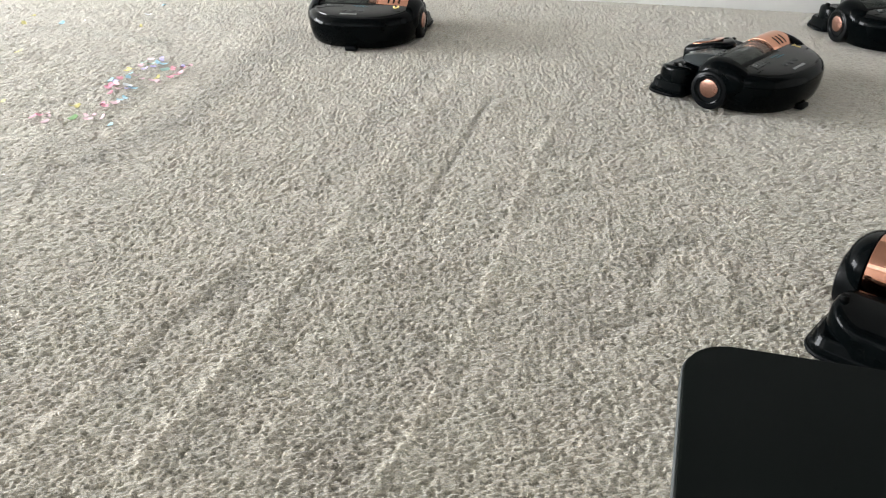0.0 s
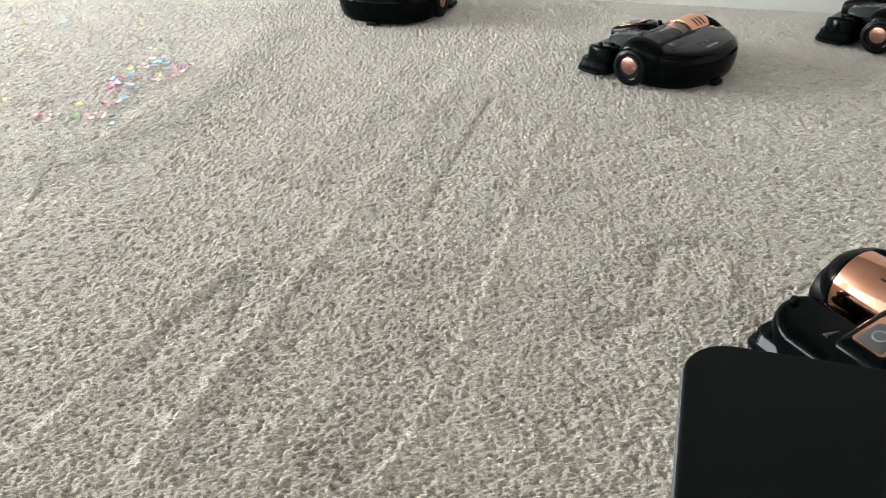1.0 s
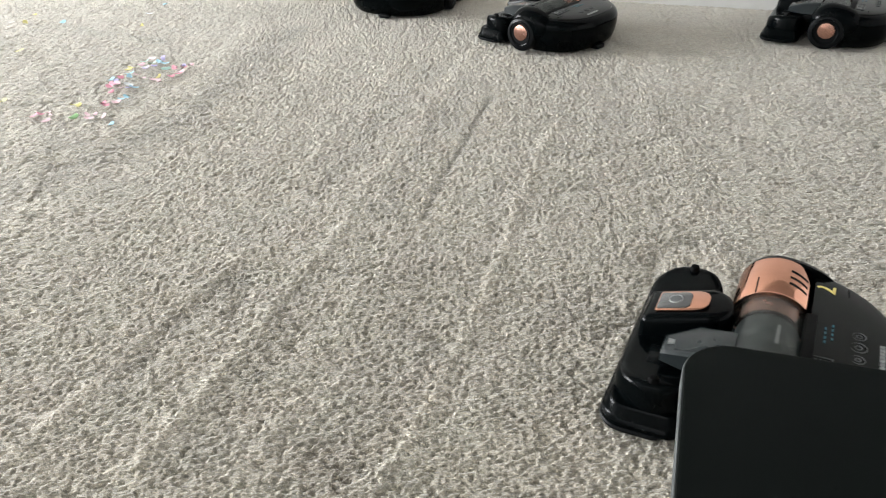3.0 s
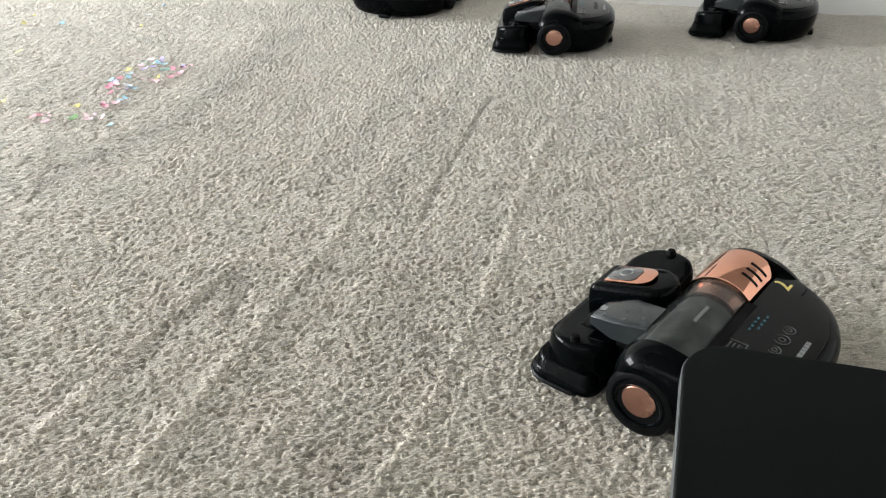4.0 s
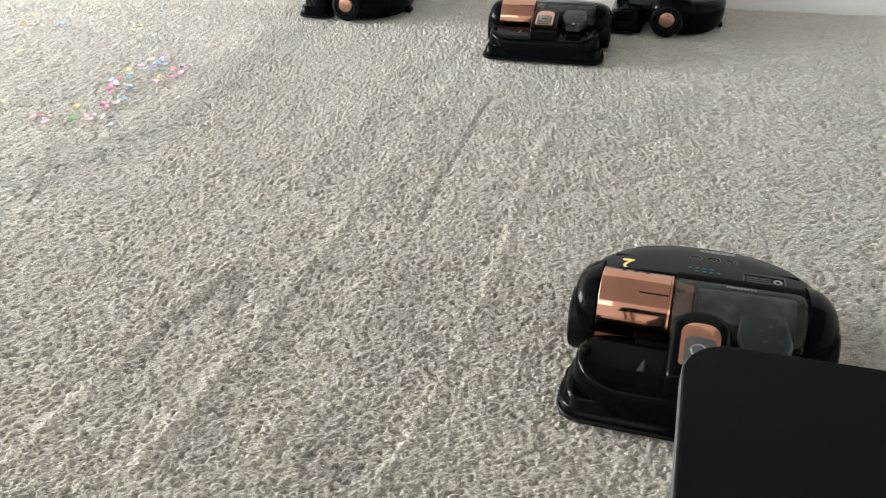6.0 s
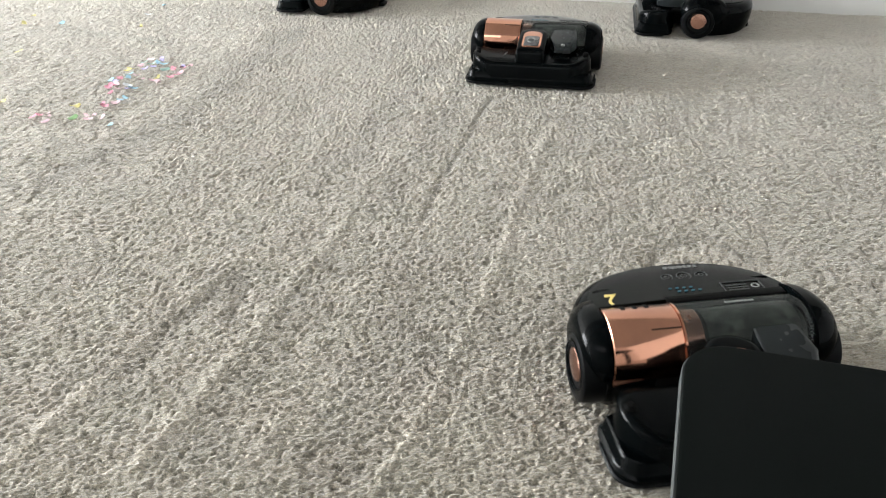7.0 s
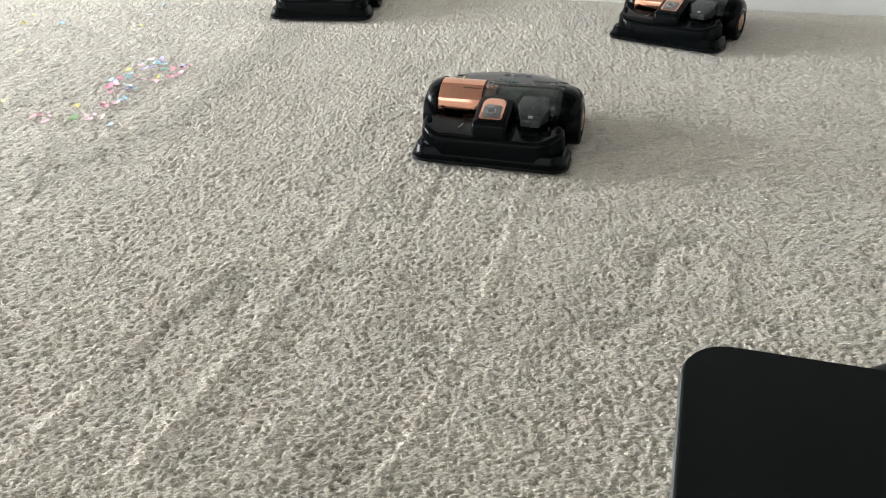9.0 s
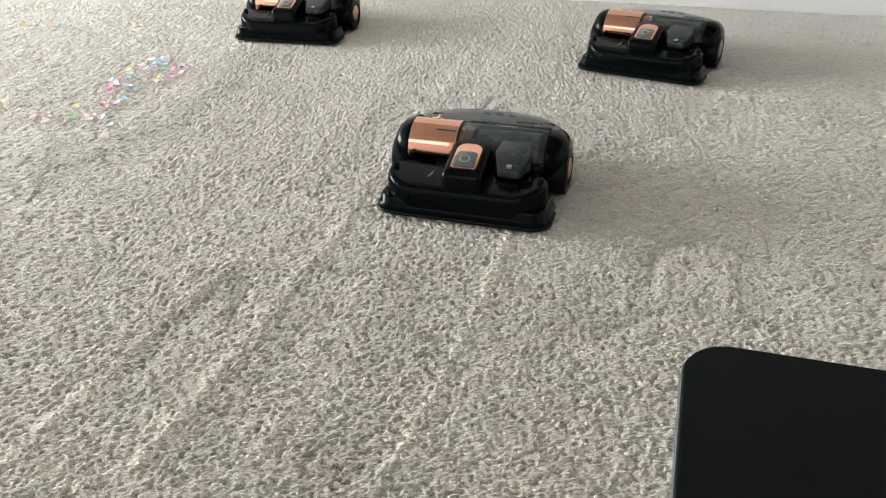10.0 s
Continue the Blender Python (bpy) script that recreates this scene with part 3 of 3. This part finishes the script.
            part("display_segment", box(dx, dx + 0.0045, dy, dy + 0.0025, top(dx, dy) - 0.003, top(dx, dy) + 0.0006), LED, body)
    for i in range(9):
        bx = 0.030 + 0.0048 * i
        b = box(-0.0014, 0.0014, -0.0024, 0.0024, -0.0006, 0.0006)
        bmesh.ops.transform(b, matrix=pose(bx, cyl[1] + 0.0556 * math.sin(radians(12)), cyl[2] + 0.0556 * math.cos(radians(12)), -12), verts=b.verts)
        part("bin_print", b, SILVER, bin_ob)
    part("seam", slab(lambda d: [(px, py) for px, py in ((-0.135 + d, 0.092), (-0.128 + d, 0.0945), (0.128 - d, 0.0945), (0.135 - d, 0.092), (0.128 - d, 0.0925), (-0.128 + d, 0.0925))],
                      [(0.108, 0, 1), (0.1200, 0, 1)], deck_z), DARK, body)
    # number sticker
    if number:
        cu = bpy.data.curves.new("digits", "FONT")
        cu.body, cu.size, cu.extrude, cu.align_x, cu.align_y = number, 0.040, 0.0006, "CENTER", "CENTER"
        cu.offset = 0.0003
        tmp = bpy.data.objects.new("digits", cu)
        me = bpy.data.meshes.new_from_object(tmp)
        bpy.data.objects.remove(tmp)
        me.transform(pose(-0.114, 0.063, top(-0.114, 0.063) + 0.0008, 0, 0, 180))
        me.materials.append(YELLOW)
        sticker = new("number_sticker", me)
        sticker.parent = body
        tagged(sticker, number_label)
    else:
        zz = top(-0.114, 0.063)
        part("number_sticker", merged(box(-0.126, -0.102, 0.056, 0.0595, zz - 0.002, zz + 0.0012), box(-0.116, -0.1125, 0.060, 0.078, zz - 0.004, zz + 0.0009)), YELLOW, body, number_label)
    part("tail_foot", box(-0.012, 0.026, 0.146, 0.174, 0.0, 0.014, 0.004), RUBBER, ob)
    return ob


robot_a = robot_vacuum("black robot vacuum with copper cylinder driving on carpet", "", "yellow sticker bars")
robot_b = robot_vacuum("black robot vacuum with copper cylinder and yellow number 2", "2", "yellow number two sticker")
robot_c = robot_vacuum("black robot vacuum with copper cylinder near the white wall", "", "yellow sticker bars")
robot_d = robot_vacuum("black robot vacuum with copper cylinder turning on the carpet", "0", "yellow round sticker")


# ------------------------------------------------------------------ side table
def side_table():
    """A black top with rounded corners, 45 cm high, on four legs."""
    ob = new("side_table")
    tagged(ob, "matte black side table with rounded corners on carpet", "table")
    z = 0.45
    corner = Vector((0.1735, 0.4725, 0))
    ob.matrix_world = Matrix.Translation(corner) @ pose(0, 0, 0, 0, 0, -17)
    top = part("tabletop", slab(lambda d: shrunk(0.0, 0.50, -0.42, 0.0, 0.034, d, 10), [(z - 0.020, 0.003), (z - 0.018, 0.001), (z - 0.016, 0.0), (z - 0.003, 0.0), (z - 0.001, 0.0008), (z, 0.003)]), TABLE, ob)
    # added strip that carries the window's light on the side face
    part("lit_edge", slab(lambda d: shrunk(-0.0012, 0.5012, -0.4212, 0.0012, 0.035, d, 10), [(z - 0.018, 0.0006), (z - 0.017, 0.0), (z - 0.0045, 0.0), (z - 0.0035, 0.0006)]), LIT_EDGE, top, "table's side face, greyer for the light on it")
    for x, y in ((0.06, -0.06), (0.44, -0.06), (0.06, -0.36), (0.44, -0.36)):
        part("leg", box(x - 0.012, x + 0.012, y - 0.012, y + 0.012, 0.0, z - 0.012, 0.003), METAL_LEG, ob)


side_table()


# ------------------------------------------------------------------ confetti
def confetti():
    rng = random.Random(5)
    mats = {}
    for name, c in (("pink", (0.80, 0.36, 0.46)), ("pale_pink", (0.82, 0.60, 0.66)), ("sky_blue", (0.42, 0.66, 0.78)), ("lilac", (0.55, 0.50, 0.78)),
                    ("yellow", (0.74, 0.68, 0.30)), ("mint", (0.50, 0.72, 0.66)), ("green", (0.25, 0.42, 0.20)), ("white", (0.80, 0.82, 0.84))):
        mats[name] = plastic(name + "_paper", c, 0.6)

    def piece(x, y, colour, long, wide, turn, lift):
        bm = bmesh.new()
        rows = []
        for i in range(5):
            s = i / 4 - 0.5
            w = wide * (0.55 + 0.45 * math.cos(s * 2.4)) / 2
            zz = lift * (s * s * 4) * 0.6 + 0.002
            rows.append([(s * long, -w, zz), (s * long, 0, zz + 0.0008), (s * long, w, zz)])
        for t in (0.0, 0.0009):
            vs = [[bm.verts.new((a, b, c + t)) for a, b, c in r] for r in rows]
            for p, q in zip(vs, vs[1:]):
                for j in range(2):
                    bm.faces.new((p[j], p[j + 1], q[j + 1], q[j]))
        ob = new("confetti_piece", finish(bm, mats[colour]))
        ob.matrix_world = pose(x, y, 0.005, rng.uniform(-16, 16), rng.uniform(-14, 14), turn)
        tagged(ob, "%s paper confetti petal lying on the carpet" % colour.replace("_", " "), "confetti", "confetti on the carpet")

    for colour, places in CONFETTI.items():
        for x, y in places:
            piece(x + rng.uniform(-0.006, 0.006), y + rng.uniform(-0.006, 0.006), colour, rng.uniform(0.018, 0.029), rng.uniform(0.010, 0.017), rng.uniform(0, 180), rng.uniform(0.002, 0.008))


CONFETTI = {
            "pink": ((-0.94, 2.27), (-0.93, 2.21), (-0.94, 2.26), (-0.94, 2.34), (-0.79, 2.33), (-0.78, 2.36), (-0.79, 2.40), (-0.80, 2.42), (-0.77, 2.41), (-0.92, 2.12), (-0.91, 2.11), (-1.07, 2.04), (-1.06, 2.05)),
            "pale_pink": ((-0.91, 2.24), (-0.93, 2.28), (-0.89, 2.35), (-0.87, 2.32), (-0.84, 2.31), (-0.81, 2.29), (-0.77, 2.37), (-0.75, 2.43), (-0.91, 2.44), (-0.89, 2.13), (-0.93, 2.04), (-0.92, 2.02), (-0.88, 2.03), (-0.91, 2.05), (-1.04, 2.06), (-1.03, 2.05), (-1.03, 2.01), (-0.90, 2.50)),
            "sky_blue": ((-0.96, 2.32), (-0.92, 2.34), (-0.92, 2.37), (-0.87, 2.25), (-0.88, 2.16), (-0.87, 2.17), (-0.86, 2.47), (-0.84, 2.45), (-1.34, 2.93), (-1.03, 3.14), (-0.85, 1.98)),
            "lilac": ((-0.94, 2.31), (-0.89, 2.24), (-0.89, 2.42), (-0.87, 2.44), (-0.86, 2.49), (-0.77, 2.42), (-0.86, 2.51)),
            "mint": ((-0.91, 2.48), (-0.88, 2.46), (-0.82, 2.41)),
            "yellow": ((-0.94, 2.41), (-0.93, 2.42), (-0.83, 2.32), (-0.83, 2.33), (-0.98, 2.12), (-0.99, 2.12), (-1.20, 2.15), (-1.35, 2.61), (-1.48, 3.03), (-1.47, 2.94), (-1.03, 2.86)),
            "white": ((-0.89, 2.28), (-1.54, 3.28), (-1.52, 2.94), (-1.06, 3.02)),
            "green": ((-0.96, 2.03),),
}
confetti()


# ------------------------------------------------------------------ what moves
def motions():
    walk(robot_a, [(t, pose(x, y, 0.003, 0, 0, a)) for t, x, y, a in (
        (0, 0.829, 2.135, -136.6), (1, 0.656, 2.316, -136.1), (2, 0.471, 2.529, -134.9), (2.5, 0.381, 2.639, -133.3),
        (3.2, 0.380, 2.652, -131.0), (4, 0.387, 2.650, -99.7), (4.5, 0.380, 2.672, -55.5), (5, 0.370, 2.661, -21.3),
        (5.5, 0.371, 2.654, -15.5), (6, 0.352, 2.594, -14.5), (7, 0.289, 2.387, -13.1), (7.5, 0.252, 2.257, -13.7),
        (8, 0.220, 2.130, -14.3), (9, 0.154, 1.872, -16.0), (10, 0.089, 1.621, -17.2))])
    walk(robot_b, [(t, pose(x, y, 0.003, 0, 0, a)) for t, x, y, a in (
        (0, 0.814, 1.030, -42.3), (0.5, 0.768, 0.982, -53.9), (1, 0.716, 0.948, -65.2), (1.5, 0.656, 0.930, -75.7),
        (2, 0.592, 0.918, -86.5), (2.5, 0.524, 0.916, -101.7), (3.1, 0.448, 0.938, -118.0), (3.8, 0.385, 0.976, -130.5),
        (4.5, 0.385, 0.978, -128.0), (5, 0.388, 0.990, -91.9), (5.5, 0.387, 0.997, -52.2), (6.1, 0.382, 1.000, -14.0),
        (6.8, 0.370, 0.970, -4.8), (7.3, 0.382, 0.909, 27.6), (7.6, 0.405, 0.869, 38.4), (7.9, 0.442, 0.823, 47.8),
        (8.2, 0.490, 0.784, 54.5), (8.6, 0.554, 0.736, 54.9), (9.2, 0.665, 0.655, 56.0), (10, 0.780, 0.580, 57.0))])
    walk(robot_c, [(t, pose(x, y, 0.003, 0, 0, a)) for t, x, y, a in (
        (0, 1.432, 2.575, -171.6), (1, 1.442, 2.550, -134.5), (2, 1.381, 2.583, -122.6), (2.5, 1.343, 2.607, -120.4),
        (4, 1.060, 2.723, -114.3), (4.5, 0.952, 2.775, -109.3), (5, 0.849, 2.802, -107.4), (5.5, 0.789, 2.813, -108.0),
        (6, 0.788, 2.810, -106.0), (7, 0.867, 2.792, -100.6), (7.5, 0.890, 2.834, -42.6), (8, 0.874, 2.814, -34.0),
        (9, 0.804, 2.702, -33.8), (10, 0.650, 2.425, -28.3))])
    walk(robot_d, [(t, pose(x, y, 0.003, 0, 0, a)) for t, x, y, a in (
        (0, -0.233, 2.725, -193.2), (1, -0.165, 2.981, -201.2), (2, -0.135, 3.056, -200.9), (4.2, -0.127, 3.086, -200.4),
        (4.5, -0.182, 3.084, -180.0), (5, -0.157, 3.041, -131.3), (5.5, -0.227, 3.086, -109.7), (6, -0.262, 3.068, -107.0),
        (6.8, -0.366, 3.146, -106.8), (7.3, -0.358, 3.152, -84.0), (7.5, -0.365, 3.155, -50.4), (8, -0.378, 3.169, -19.7),
        (9, -0.399, 3.102, -7.0), (10, -0.460, 2.842, -14.0))])


motions()
